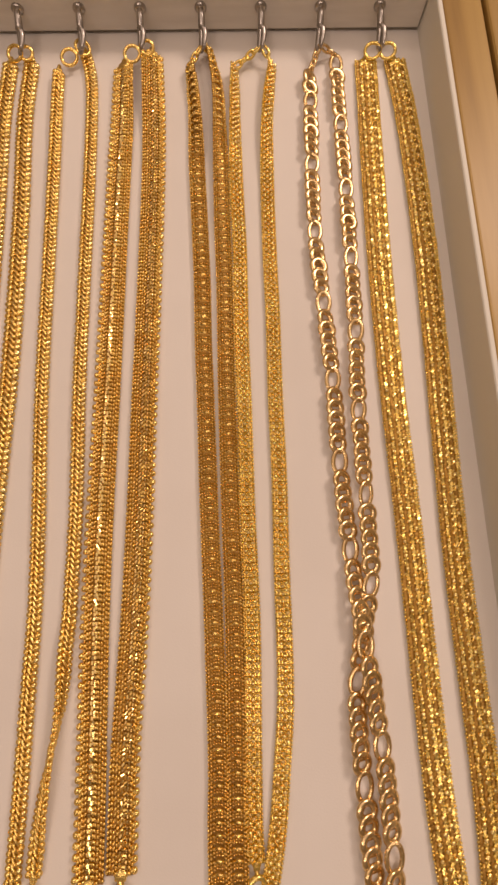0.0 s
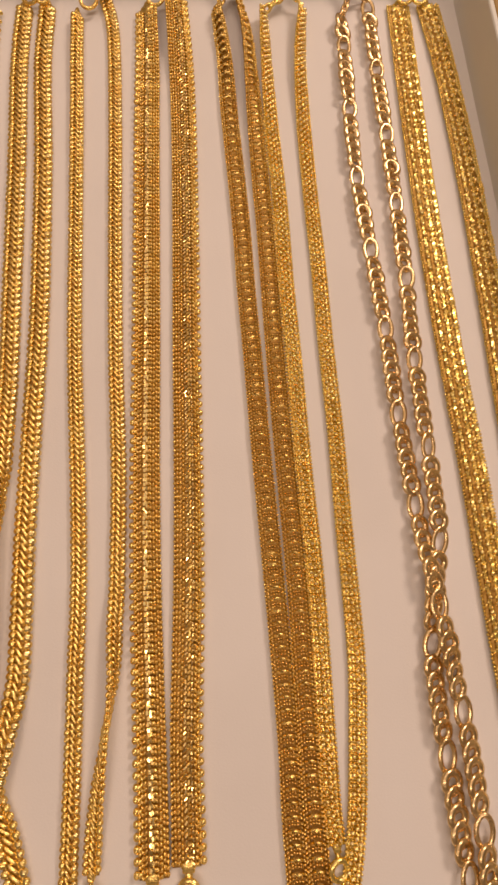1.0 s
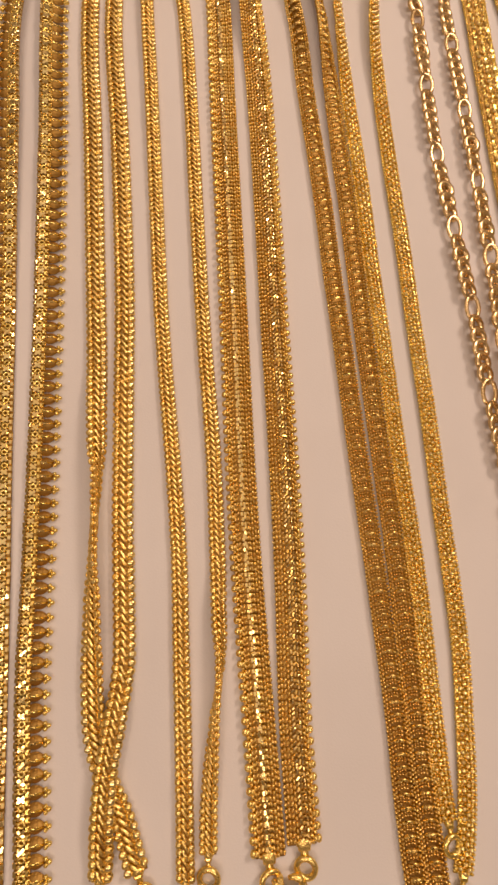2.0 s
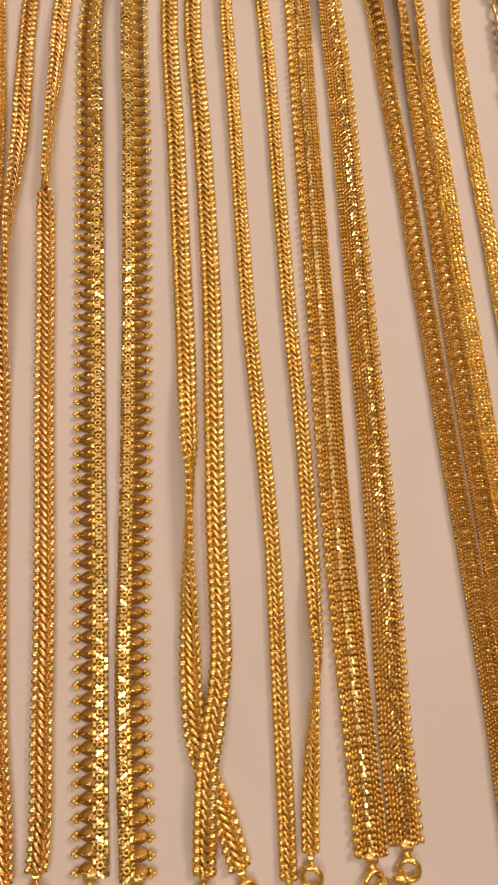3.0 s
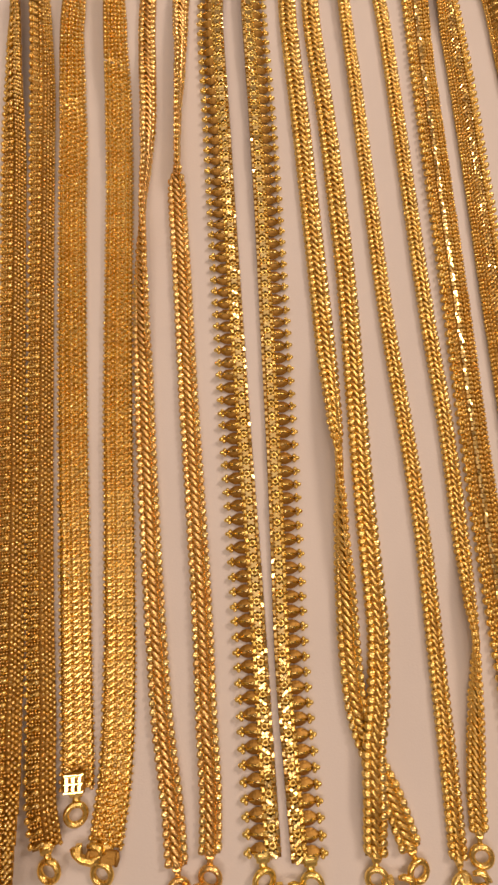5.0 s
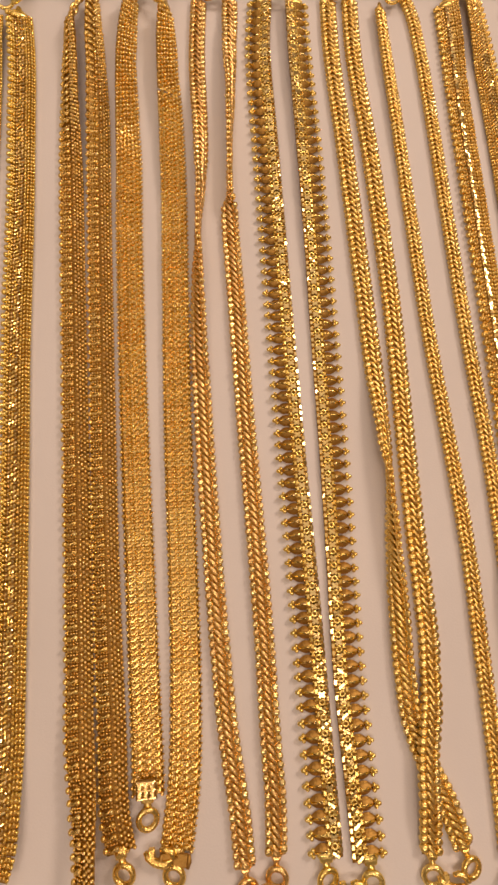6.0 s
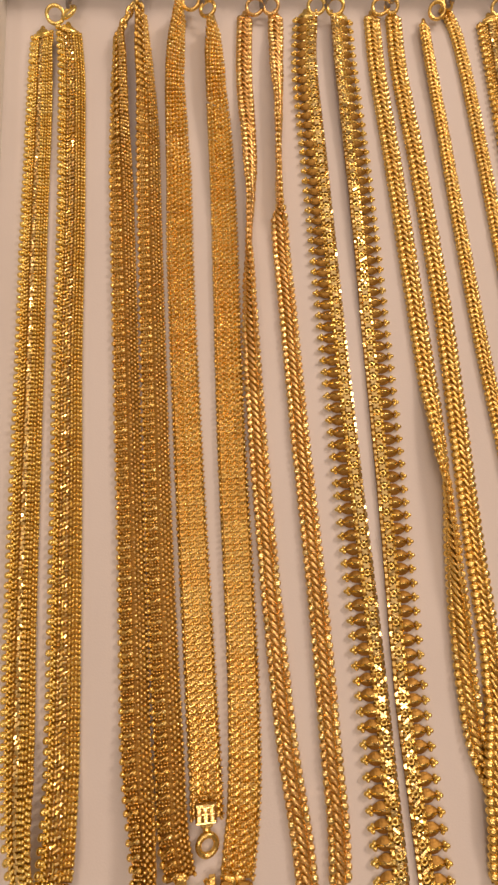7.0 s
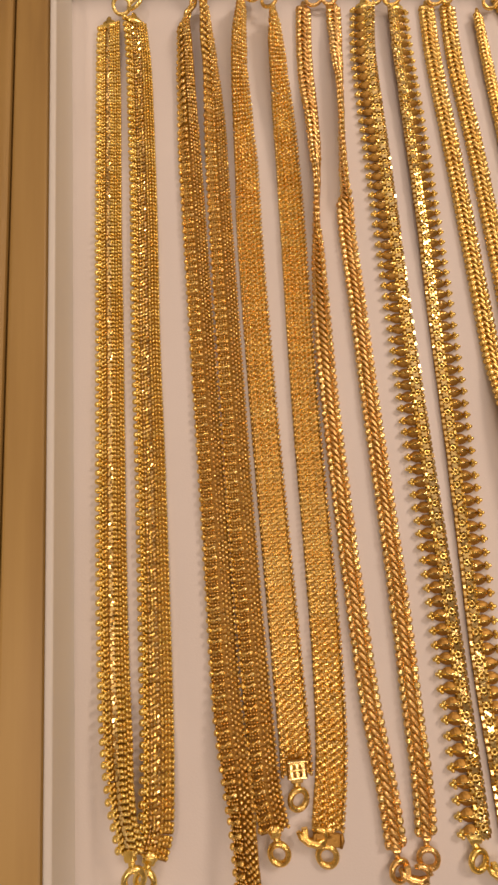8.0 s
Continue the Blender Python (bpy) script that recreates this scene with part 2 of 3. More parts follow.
# ---- the hooks ----
def steel_hook(k):
    x = -0.025 * k
    z = 0.0112
    ob = thing("hook", (x, RAIL_Y, z), "small nickel hook screwed into the grey rail", "hook", "hooks along the rail")
    s = Shape()
    s.tube([(x, RAIL_Y + 0.0002, z), (x, RAIL_Y - 0.0006, z), (x, RAIL_Y - 0.0012, z), (x, RAIL_Y - 0.0016, z)], [0.0025, 0.0025, 0.0020, 0.0011], 14)
    part("flange", s.mesh("flange", STEEL), STEEL, ob)
    lean = random.gauss(0, 0.5)
    s = Shape()
    pts = [(0, 0.001, 11.2), (0, -1.6, 11.3), (0.1, -3.4, 10.9), (0.15, -5.2, 9.8), (0.1, -7.2, 8.4), (0, -9.2, 7.0), (-0.2, -11.2, 5.8), (-0.5, -13.2, 5.0), (-0.6, -15.0, 4.9),
           (-0.5, -16.2, 5.8)]
    s.tube([(x + (a + lean * b / -14) / 1000, RAIL_Y + b / 1000, c / 1000) for a, b, c in pts], [0.0011, 0.0012, 0.0014, 0.0015, 0.0014, 0.0013, 0.0012, 0.0011, 0.0010, 0.0007], 10)
    part("stem", s.mesh("stem", STEEL), STEEL, ob)
    s = Shape()
    pts = [(-0.9, -7.6, 9.0), (0.2, -8.2, 9.5), (1.2, -9.0, 9.1), (1.3, -11.0, 8.2), (0.9, -13.6, 7.4), (0.5, -16.0, 6.8)]
    s.tube([(x + (a + lean * b / -14) / 1000, RAIL_Y + b / 1000, c / 1000) for a, b, c in pts], [0.0007, 0.0010, 0.0012, 0.0012, 0.0010, 0.0007], 8)
    part("gate", s.mesh("gate", STEEL), STEEL, ob)
    return ob


for k in range(12):
    steel_hook(k)


# ---- links, each built in millimetres: x across, y along, z up ----
def turn(x, y, z, rx=0, ry=0, rz=0):
    return pose(x, y, z, rx, ry, rz)


def j(a):
    return random.gauss(0, a)


def variants(build, *args, count=4):
    """Some meshes of one kind of link that differ in the tilt of their pieces."""
    return [build("link", *args) for _ in range(count)]


def link_curb(name, mat, w, pitch, wire):
    """A steep wire in the middle between close oval loops on both edges, alike on both faces."""
    s = Shape(0.001)
    s.backing(0, w * 0.42, pitch * 0.52, 0, wire * 0.3)
    p = pitch
    half = [(0.02, 0.08, 1.30), (0.06, 0.28, 1.25), (0.11, 0.48, 1.05), (0.16, 0.60, 0.65), (0.20, 0.64, 0.0)]
    size = [0.24, 0.24, 0.25, 0.24, 0.18]
    for face in (1, -1):
        tilt, lift = j(0.05) * p, j(0.05)
        pts = [(-a, b, c) for a, b, c in reversed(half)] + [(a, -b, c) for a, b, c in half]
        s.tube([(face * a * w, b * p + tilt, face * (c * wire + lift)) for a, b, c in pts], [p * k for k in reversed(size)] + [p * k for k in size], 8)
        for side in (-1, 1):
            s.bead(turn(side * face * w * 0.325 + j(0.03), -side * face * 0.20 * p + j(0.05), face * (wire * 0.75 + j(0.04)), j(5), side * face * (14 + j(4)), -face * (16 + j(5))), w * 0.175, p * 0.48, 0.62, 10, 6, 0.75)
            if random.random() < 0.3:
                s.polish(s.piece)
            s.bead(turn(side * face * w * 0.27, side * face * 0.34 * p, face * wire * 0.35, 0, 0, 0), w * 0.07, p * 0.26, 0.5, 8, 4)
    return s.mesh(name, mat)


def link_studded(name, mat, w, pitch):
    """A weave of flat slanting wires with round studs, two and one by turns, and beaded edges."""
    s = Shape(0.001)
    s.backing(0, w * 0.46, pitch * 0.51, -0.3, 0.06)
    rows = 5
    # every second column in the shade-darkened gold, keeping the weave's brightness down
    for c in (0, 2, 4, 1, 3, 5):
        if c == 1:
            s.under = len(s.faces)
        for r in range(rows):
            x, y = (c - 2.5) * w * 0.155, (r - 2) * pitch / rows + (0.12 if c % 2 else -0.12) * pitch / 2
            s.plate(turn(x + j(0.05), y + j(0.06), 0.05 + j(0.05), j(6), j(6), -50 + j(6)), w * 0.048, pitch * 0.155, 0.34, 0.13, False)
    for side in (-1, 1):
        for r in range(4):
            s.bead(turn(side * w * 0.475 + j(0.05), (r - 1.5) * pitch / 4, 0.0 + j(0.05), 0, side * 15, side * 25), 0.46, 0.50, 0.55, 8, 4)
    for x, y in ((-0.38, 0.25), (0.38, 0.25), (0.0, -0.25), (-0.19, 0.0), (0.19, 0.0), (-0.19, 0.5), (0.19, 0.5)):
        s.bead(turn(x * w + j(0.06), y * pitch + j(0.08), 0.22 + j(0.05), 0, 0, -40 + j(10)), 0.50, 0.74, 0.50, 8, 4)
    for x, y in ((-0.23, -0.25), (0.23, -0.25), (0.0, 0.25)):
        s.bead(turn(x * w + j(0.08), y * pitch + j(0.10), 0.55 + j(0.05)), 0.92, 0.88, 0.74, 10, 6)
        s.polish(s.piece)
    return s.mesh(name, mat)


def link_mesh(name, mat, cols, w, pitch):
    """Columns of small round beads in thin rings, each second column half a pitch on."""
    s = Shape(0.001)
    step = w / cols
    s.backing(0, w * 0.46, pitch * 0.52, -0.72, 0.06)
    s.under = 1
    for c in range(cols):
        x, y = (c - (cols - 1) / 2) * step, (0.25 if c % 2 else -0.25) * pitch
        s.bead(turn(x + j(0.05), y - 0.05 * pitch + j(0.05), 0.25 + j(0.06), 14 + j(8), j(8), 12 + j(8)), step * 0.44, pitch * 0.345, 0.66, 8, 5)
        if random.random() < 0.2:
            s.polish(s.piece)
        s.bead(turn(x + step * 0.42, y + 0.30 * pitch, -0.15 + j(0.04), 0, 0, -32 + j(8)), step * 0.26, pitch * 0.18, 0.45, 6, 4)
    return s.mesh(name, mat)


def link_dotted(name, mat, w, pitch):
    """Three rows of round studs with a fine edge on both sides."""
    s = Shape(0.001)
    s.backing(0, w * 0.43, pitch * 0.52, -0.5, 0.06)
    s.under = 1
    for side in (-1, 1):
        for k in (-0.27, 0.23):
            s.bead(turn(side * w * 0.42, k * pitch, -0.25 + j(0.04), 0, side * 20, side * 25), 0.44, 0.56, 0.55, 8, 4)
        s.bead(turn(side * w * 0.21, pitch * 0.25 + j(0.05), 0.35 + j(0.05), j(9), j(9), 0), 0.80, 0.72, 0.85, 10, 4)
        s.polish(s.piece)
        s.bead(turn(side * w * 0.24, -pitch * 0.27, -0.3, 0, 0, side * 30), 0.42, 0.55, 0.5, 8, 4)
    s.bead(turn(0, -pitch * 0.25 + j(0.05), 0.4, j(9), j(9), 0), 0.80, 0.72, 0.85, 10, 4)
    s.polish(s.piece)
    s.bead(turn(0, pitch * 0.27, -0.3), 0.45, 0.5, 0.5, 8, 4)
    return s.mesh(name, mat)


def link_barred(name, mat, w, pitch):
    """A bowed cross bar over a sunk middle, with two columns of beads on both sides."""
    s = Shape(0.001)
    s.backing(0, w * 0.46, pitch * 0.53, -0.70, 0.05)
    y, bow = j(0.08), j(0.12)
    s.tube([(-0.23 * w, y - 0.12 * pitch, -0.2), (-0.21 * w, y - 0.03 * pitch, 0.60), (-0.11 * w, y, 0.95), (0, y + bow, 1.0), (0.11 * w, y, 0.95), (0.21 * w, y - 0.03 * pitch, 0.60), (0.23 * w, y - 0.12 * pitch, -0.2)],
           [0.30, 0.46, 0.50, 0.50, 0.50, 0.46, 0.30], 8)
    for k in (0.36, 0.64):
        for x in (-0.18, -0.06, 0.06, 0.18):
            s.bead(turn(x * w + j(0.06), y + pitch * (k - (0.06 if abs(x) > 0.1 else 0)) + j(0.05), -0.28 + j(0.05), j(8), j(8), 30 + j(12)), w * 0.055, pitch * 0.12, 0.38, 6, 4)
    for side in (-1, 1):
        for k in (-0.33, 0.0, 0.33):
            s.bead(turn(side * w * 0.335, (k + 0.16) * pitch + j(0.05), 0.12 + j(0.06), j(8), 0, side * 28 + j(8)), w * 0.060, pitch * 0.14, 0.55, 8, 4)
            s.bead(turn(side * w * 0.455, k * pitch + j(0.05), 0.0 + j(0.06), j(8), side * 12, -side * 20 + j(8)), w * 0.060, pitch * 0.14, 0.55, 8, 4)
    return s.mesh(name, mat)


def link_ladder(name, mat, w, pitch, side):
    """A heavy link: edge bead, bowed bar with a knob, and staggered beads beside it."""
    s = Shape(0.001)
    s.backing(0, w * 0.45, pitch * 0.53, -0.70, 0.05)
    y = j(0.10)
    s.bead(turn(-side * w * 0.44, y + j(0.06), 0.05), 0.78, pitch * 0.31, 0.80, 10, 5)
    s.bead(turn(-side * w * 0.42, y + pitch * 0.5, -0.35), 0.45, pitch * 0.16, 0.45, 8, 4)
    s.tube([(-side * w * 0.40, y, 0.1), (-side * w * 0.34, y - 0.06 * pitch, 0.62), (-side * w * 0.24, y - 0.03 * pitch, 0.82), (-side * w * 0.12, y + 0.02 * pitch, 0.80), (-side * w * 0.03, y + 0.08 * pitch, 0.1)],
           [0.30, 0.46, 0.52, 0.52, 0.30], 8)
    for k in (0.36, 0.66):
        for x in (-0.34, -0.245, -0.15, -0.055):
            s.bead(turn(side * x * w + j(0.06), y + pitch * k + j(0.06), -0.12 + j(0.06), j(8), j(8), side * 35 + j(12)), w * 0.046, pitch * 0.14, 0.45, 6, 4)
    s.bead(turn(-side * w * 0.07, y + 0.02 * pitch, 0.66, j(9), j(9), j(9)), 0.78, pitch * 0.27, 0.66, 10, 5)
    if random.random() < 0.3:
        s.polish(s.piece)
    for x, a in ((0.11, 0.30), (0.225, 0.02), (0.335, 0.30), (0.445, 0.02)):
        for k in (-0.25, 0.25):
            s.bead(turn(side * x * w, (a + k - 0.15) * pitch + j(0.08), 0.18 + j(0.08), j(8), j(8), side * (-35 if a < 0.2 else 35) + j(9)), w * 0.058, pitch * 0.19, 0.60, 8, 5)
            if random.random() < 0.25:
                s.polish(s.piece)
    return s.mesh(name, mat)


def link_beaded(name, mat, w, pitch, side, plain):
    """Large edge bead on a bar, fine bead rows and small polished plates."""
    s = Shape(0.001)
    s.backing(-side * w * 0.05, w * 0.41, pitch * 0.52, -0.5, 0.25)
    s.bead(turn(side * w * 0.425, 0, 0.1), 0.95, pitch * 0.37, 0.95, 10, 6)
    s.bead(turn(side * w * 0.35, 0, 0.05, 0, j(6), 0), w * 0.11, pitch * 0.29, 0.8, 8, 5)
    s.bead(turn(side * w * 0.345, pitch * 0.5, -0.2, 0, j(6), 0), w * 0.06, pitch * 0.22, 0.55, 8, 4)
    for k in (-0.25, 0.25):
        s.bead(turn(side * w * 0.25, k * pitch + j(0.05), 0.1, j(6), j(6), 35 + j(8)), 0.46, pitch * 0.26, 0.62, 8, 4)
        s.bead(turn(-side * w * 0.44, k * pitch + 0.3, -0.1, j(6), j(6), 0), 0.52, pitch * 0.23, 0.6, 8, 4)
        s.bead(turn(-side * w * 0.35, k * pitch + 0.6, -0.1, j(6), j(6), 20), 0.45, pitch * 0.25, 0.55, 8, 4)
        if plain:
            s.bead(turn(-side * w * 0.26, k * pitch + j(0.05), 0.1, j(6), j(6), j(8)), 0.50, pitch * 0.24, 0.65, 8, 4)
            s.plate(turn(-w * 0.03 + j(0.1), k * pitch + j(0.15), 0.10 + j(0.04), j(7), j(7), j(14)), w * 0.046, pitch * 0.22, 0.40, 0.13)
            s.plate(turn(w * 0.04 + j(0.1), k * pitch + 0.35 + j(0.15), 0.10 + j(0.04), j(8), j(8), 20 + j(14)), w * 0.04, pitch * 0.22, 0.40, 0.13)
            s.bead(turn(w * 0.10, k * pitch + 0.2, 0.1, j(6), j(6), -20), 0.42, pitch * 0.24, 0.6, 8, 4)
            s.bead(turn(side * w * 0.16, k * pitch + 0.2, 0.1, j(6), j(6), -30), 0.44, pitch * 0.26, 0.6, 8, 4)
            s.bead(turn(-side * w * 0.16, k * pitch + 0.2, 0.1, j(6), j(6), 30), 0.46, pitch * 0.26, 0.6, 8, 4)
        else:
            s.plate(turn(side * w * 0.15, k * pitch + j(0.1), 0.12 + j(0.05), j(13), j(13), -8 + j(20)), w * 0.034, pitch * 0.19, 0.42, 0.17)
            s.plate(turn(side * w * 0.06, k * pitch + 0.4 + j(0.1), 0.12 + j(0.05), j(13), j(13), -34 + j(22)), w * 0.036, pitch * 0.23, 0.42, 0.15, False)
            s.plate(turn(-side * w * 0.04, k * pitch + 0.7 + j(0.1), 0.12 + j(0.05), j(12), j(12), -34 + j(22)), w * 0.036, pitch * 0.23, 0.42, 0.15)
            s.bead(turn(-side * w * 0.15, k * pitch + j(0.05), 0.1, j(6), j(6), j(8)), 0.48, pitch * 0.25, 0.65, 8, 4)
            s.bead(turn(-side * w * 0.25, k * pitch + 0.5, 0.05, j(6), j(6), -30), 0.46, pitch * 0.26, 0.6, 8, 4)
    return s.mesh(name, mat)


def link_pendant(name, mat, w, pitch, side):
    """A strip of cross-shaped plates and rings with a ridged leaf that ends in three beads."""
    s = Shape(0.001)
    core = -side * w * 0.27
    s.backing(core, 2.2, pitch * 0.52, -0.45, 0.25)
    # the leaf: facets that meet in a ridge, coloured dark for what they mirror
    x0, x1, half = -w * 0.10, w * 0.30, pitch * 0.46
    tip, tilt = j(0.08), j(0.10)
    rows = []
    for u, g in ((0.0, 0.70), (0.18, 0.95), (0.42, 1.0), (0.64, 0.88), (0.84, 0.62), (1.0, 0.34)):
        x = side * (x0 + (x1 - x0) * u)
        z = -0.25 + 1.10 * g
        rows.append([(x, -half * g, -0.70), (x, -half * g, -0.45), (x, -half * g * 0.62, z * 0.45 - 0.20), (x, tilt * g, z), (x, half * g * 0.62, z * 0.45 - 0.20), (x, half * g, -0.45), (x, half * g, -0.70), (x, 0, -0.75)])
    s.grid(rows if side > 0 else rows[::-1], False, True, smooth=False, caps=True)
    s.under = len(s.faces)
    for rz in (38, -38):
        s.plate(turn(core + j(0.04), -pitch * 0.25, 0.30 + j(0.03), j(3), j(3), rz), 1.25, 0.50, 0.36, 0.14)
    s.ring(turn(core, pitch * 0.25, 0.15, j(5), j(5), 0), 0.82, 0.74, 0.44, 10, 6)
    for e in (-0.25, 0.25):
        s.plate(turn(core - side * 1.72, e * pitch + pitch * 0.25, 0.10 + j(0.04), j(4), side * -12 + j(5), 0), 0.52, 0.74, 0.46, 0.16)
        s.plate(turn(core + side * 1.45, e * pitch + pitch * 0.25, 0.15 + j(0.04), j(5), j(5), 0), 0.46, 0.66, 0.44, 0.14, False)
    for e in (-0.5, -0.25, 0.0, 0.25):
        s.bead(turn(core - side * 1.05, (e + 0.12) * pitch, 0.02 + j(0.05), j(8), 0, side * 35), 0.34, 0.46, 0.45, 8, 4)
        s.bead(turn(core + side * 2.0, (e + 0.12) * pitch, -0.02 + j(0.05), j(8), 0, side * 30), 0.40, 0.40, 0.5, 8, 4)
    s.tube([(side * x0, 0, 0.15), (side * (x0 + 0.9), tilt, 0.86), (side * (x0 + 2.2), tilt, 0.74), (side * x1, tip, 0.1)], [0.24, 0.46, 0.40, 0.24], 8)
    if random.random() < 0.5:
        s.polish(s.piece)
    for e in (-0.74, 0.74):
        s.bead(turn(side * w * 0.345, e + tip, 0.1), 0.66, 0.64, 0.66, 10, 6)
    s.bead(turn(side * w * 0.425, tip, 0.1), 0.84, 0.70, 0.72, 10, 6)
    return s.mesh(name, mat)


def link_oval(name, mat, a, b, wire, lean, skew, pitch_up):
    s = Shape(0.001)
    s.ring(pose(0, 0, 0, 0, lean, 0) @ pose(0, 0, 0, pitch_up, 0, -skew), a, b, wire, 20, 8, 0.62)
    return s.mesh(name, mat)


# ---- strands ----
def eased(keys, y, default=0.0):
    """A value read along the strand from keys of (y in cm, value), from the hook downwards."""
    if not keys:
        return default
    if y >= keys[0][0]:
        return keys[0][1]
    for (y0, v0), (y1, v1) in zip(keys, keys[1:]):
        if y1 <= y <= y0:
            u = (y0 - y) / max(y0 - y1, 1e-6)
            return v0 + (v1 - v0) * u * u * (3 - 2 * u)
    return keys[-1][1]


def spline(pts, per=24):
    """A smooth line through points in centimetres, as many close points in metres."""
    P = [Vector((p[0], p[1], 0)) for p in pts]
    P = [2 * P[0] - P[1], *P, 2 * P[-1] - P[-2]]
    out = []
    for i in range(1, len(P) - 2):
        a, b, c, d = P[i - 1:i + 3]
        la, lb, lc = (max((q - p).length, 1e-4) ** 0.5 for p, q in ((a, b), (b, c), (c, d)))
        m1 = (c - b) + lb * ((b - a) / la - (c - a) / (la + lb))
        m2 = (c - b) + lb * ((d - c) / lc - (d - b) / (lb + lc))
        for k in range(per):
            u = k / per
            out.append((b * (2 * u**3 - 3 * u**2 + 1) + m1 * (u**3 - 2 * u**2 + u) + c * (-2 * u**3 + 3 * u**2) + m2 * (u**3 - u**2)) * 0.01)
    out.append(P[-2] * 0.01)
    return out


class Strand:
    """Poses along one hanging strand, lying on the tray, rolled and lifted by keys."""

    def __init__(self, pts, width, thick, roll=(), lift=()):
        self.line, self.width, self.thick, self.roll, self.lift = spline(pts), width, thick, roll, lift
        self.far = [0.0]
        for p, q in zip(self.line, self.line[1:]):
            self.far.append(self.far[-1] + (q - p).length)

    def spot(self, s, extra=0.0):
        """The place at s along the strand, and its roll."""
        s = min(max(s, 0), self.far[-1] - 1e-6)
        i = min(max(int(np.searchsorted(self.far, s, "right")) - 1, 0), len(self.line) - 2)
        u = (s - self.far[i]) / max(self.far[i + 1] - self.far[i], 1e-9)
        p = self.line[i].lerp(self.line[i + 1], u)
        phi = radians(eased(self.roll, p.y * 100) + extra)
        z = 0.0003 + self.thick / 2 * abs(math.cos(phi)) + self.width / 2 * abs(math.sin(phi)) + eased(self.lift, p.y * 100) * 0.01
        return Vector((p.x, p.y, z)), phi

    def at(self, s, extra=0.0):
        s = min(max(s, 0.0), self.far[-1])
        p, phi = self.spot(s, extra)
        d = 0.002
        along = (self.spot(s - d)[0] - self.spot(s + d)[0]).normalized()
        across = along.cross(Vector((0, 0, 1))).normalized()
        up = across.cross(along)
        xx = across * math.cos(phi) - up * math.sin(phi)
        zz = xx.cross(along)
        m = Matrix((xx, along, zz)).transposed().to_4x4()
        m.translation = p
        return m


def put(name, me, m, parent, label=""):
    ob = new(name, me)
    ob.parent = parent
    ob.matrix_basis = Matrix.Translation(-parent.location) @ m
    return tagged(ob, label)


def lay(parent, strand, me, pitch, wobble=0.9, name="link"):
    count = int(strand.far[-1] / pitch)
    pitch = strand.far[-1] / count
    for k in range(count + 1):
        put(name, random.choice(me), strand.at(k * pitch, random.gauss(0, wobble)) @ pose(0, 0, random.gauss(0, 0.00006), random.gauss(0, wobble), 0, random.gauss(0, wobble * 0.6)), parent)


RING, CAPS = {}, {}


def ring_mesh(mat, a=2.7, b=2.7, r=0.55):
    key = (mat.name, a, b, r)
    if key not in RING:
        s = Shape(0.001)
        s.ring(Matrix.Identity(4), a, b, r, 24, 8)
        RING[key] = s.mesh("ring", mat)
    return RING[key]


def cap_mesh(mat, w):
    """A folded end plate with a bail."""
    key = (mat.name, w)
    if key not in CAPS:
        s = Shape(0.001)
        s.bead(turn(0, 0.2, 0), w / 2, 1.3, 0.95, 12, 6)
        s.plate(turn(0, -0.6, 0.15, 6, 0, 0), w * 0.36, 0.8, 0.85, 0.3)
        s.bead(turn(0, -2.3, 0.1), min(w * 0.26, 1.15), 1.9, 0.75, 10, 6)
        CAPS[key] = s.mesh("end_cap", mat)
    return CAPS[key]


def clasp_hook_mesh(mat):
    s = Shape(0.001)
    pts = [(0, 4.6, 0), (-1.0, 3.4, 0.2), (-1.6, 1.2, 0.3), (-1.5, -1.4, 0.3), (-0.6, -3.2, 0.3), (0.9, -3.6, 0.3), (2.0, -2.4, 0.3), (2.1, -0.6, 0.3), (1.5, 0.8, 0.3)]
    s.tube(pts, [0.6, 0.9, 1.15, 1.2, 1.15, 1.05, 0.95, 0.8, 0.5], 10)
    s.plate(turn(0.1, 2.6, 0.3, 0, 0, 20), 1.4, 0.9, 0.8, 0.25)
    return s.mesh("clasp", mat)


def lobster_mesh(mat):
    s = Shape(0.001)
    s.tube([(0, 4.8, 0), (0, 3.6, 0), (0.2, 2.2, 0), (0.4, 0.5, 0), (0.2, -1.6, 0), (-0.6, -3.6, 0), (-1.8, -4.4, 0), (-2.8, -3.4, 0), (-3.0, -1.4, 0), (-2.2, 0.6, 0), (-1.2, 2.2, 0)],
           [0.9, 1.5, 1.5, 1.7, 1.6, 1.3, 1.15, 1.1, 1.1, 1.1, 0.9], 10)
    return s.mesh("clasp", mat)


def stamped_plate_mesh(mat):
    """A square end plate with a raised pattern of bars."""
    s = Shape(0.001)
    s.backing(0, 2.9, 2.4, 0.0, 0.5)
    for x in (-1.7, 0.0, 1.7):
        s.plate(turn(x, 1.0, 0.75, 0, 0, 0), 0.5, 0.75, 0.3, 0.12)
        s.plate(turn(x, -1.0, 0.75, 0, 0, 0), 0.5, 0.75, 0.3, 0.12)
    s.plate(turn(0, 0, 0.7), 2.5, 0.26, 0.3, 0.12)
    s.plate(turn(0, 2.0, 0.7), 2.6, 0.26, 0.3, 0.12)
    s.plate(turn(0, -2.0, 0.7), 2.6, 0.26, 0.3, 0.12)
    return s.mesh("stamped_plate", mat)


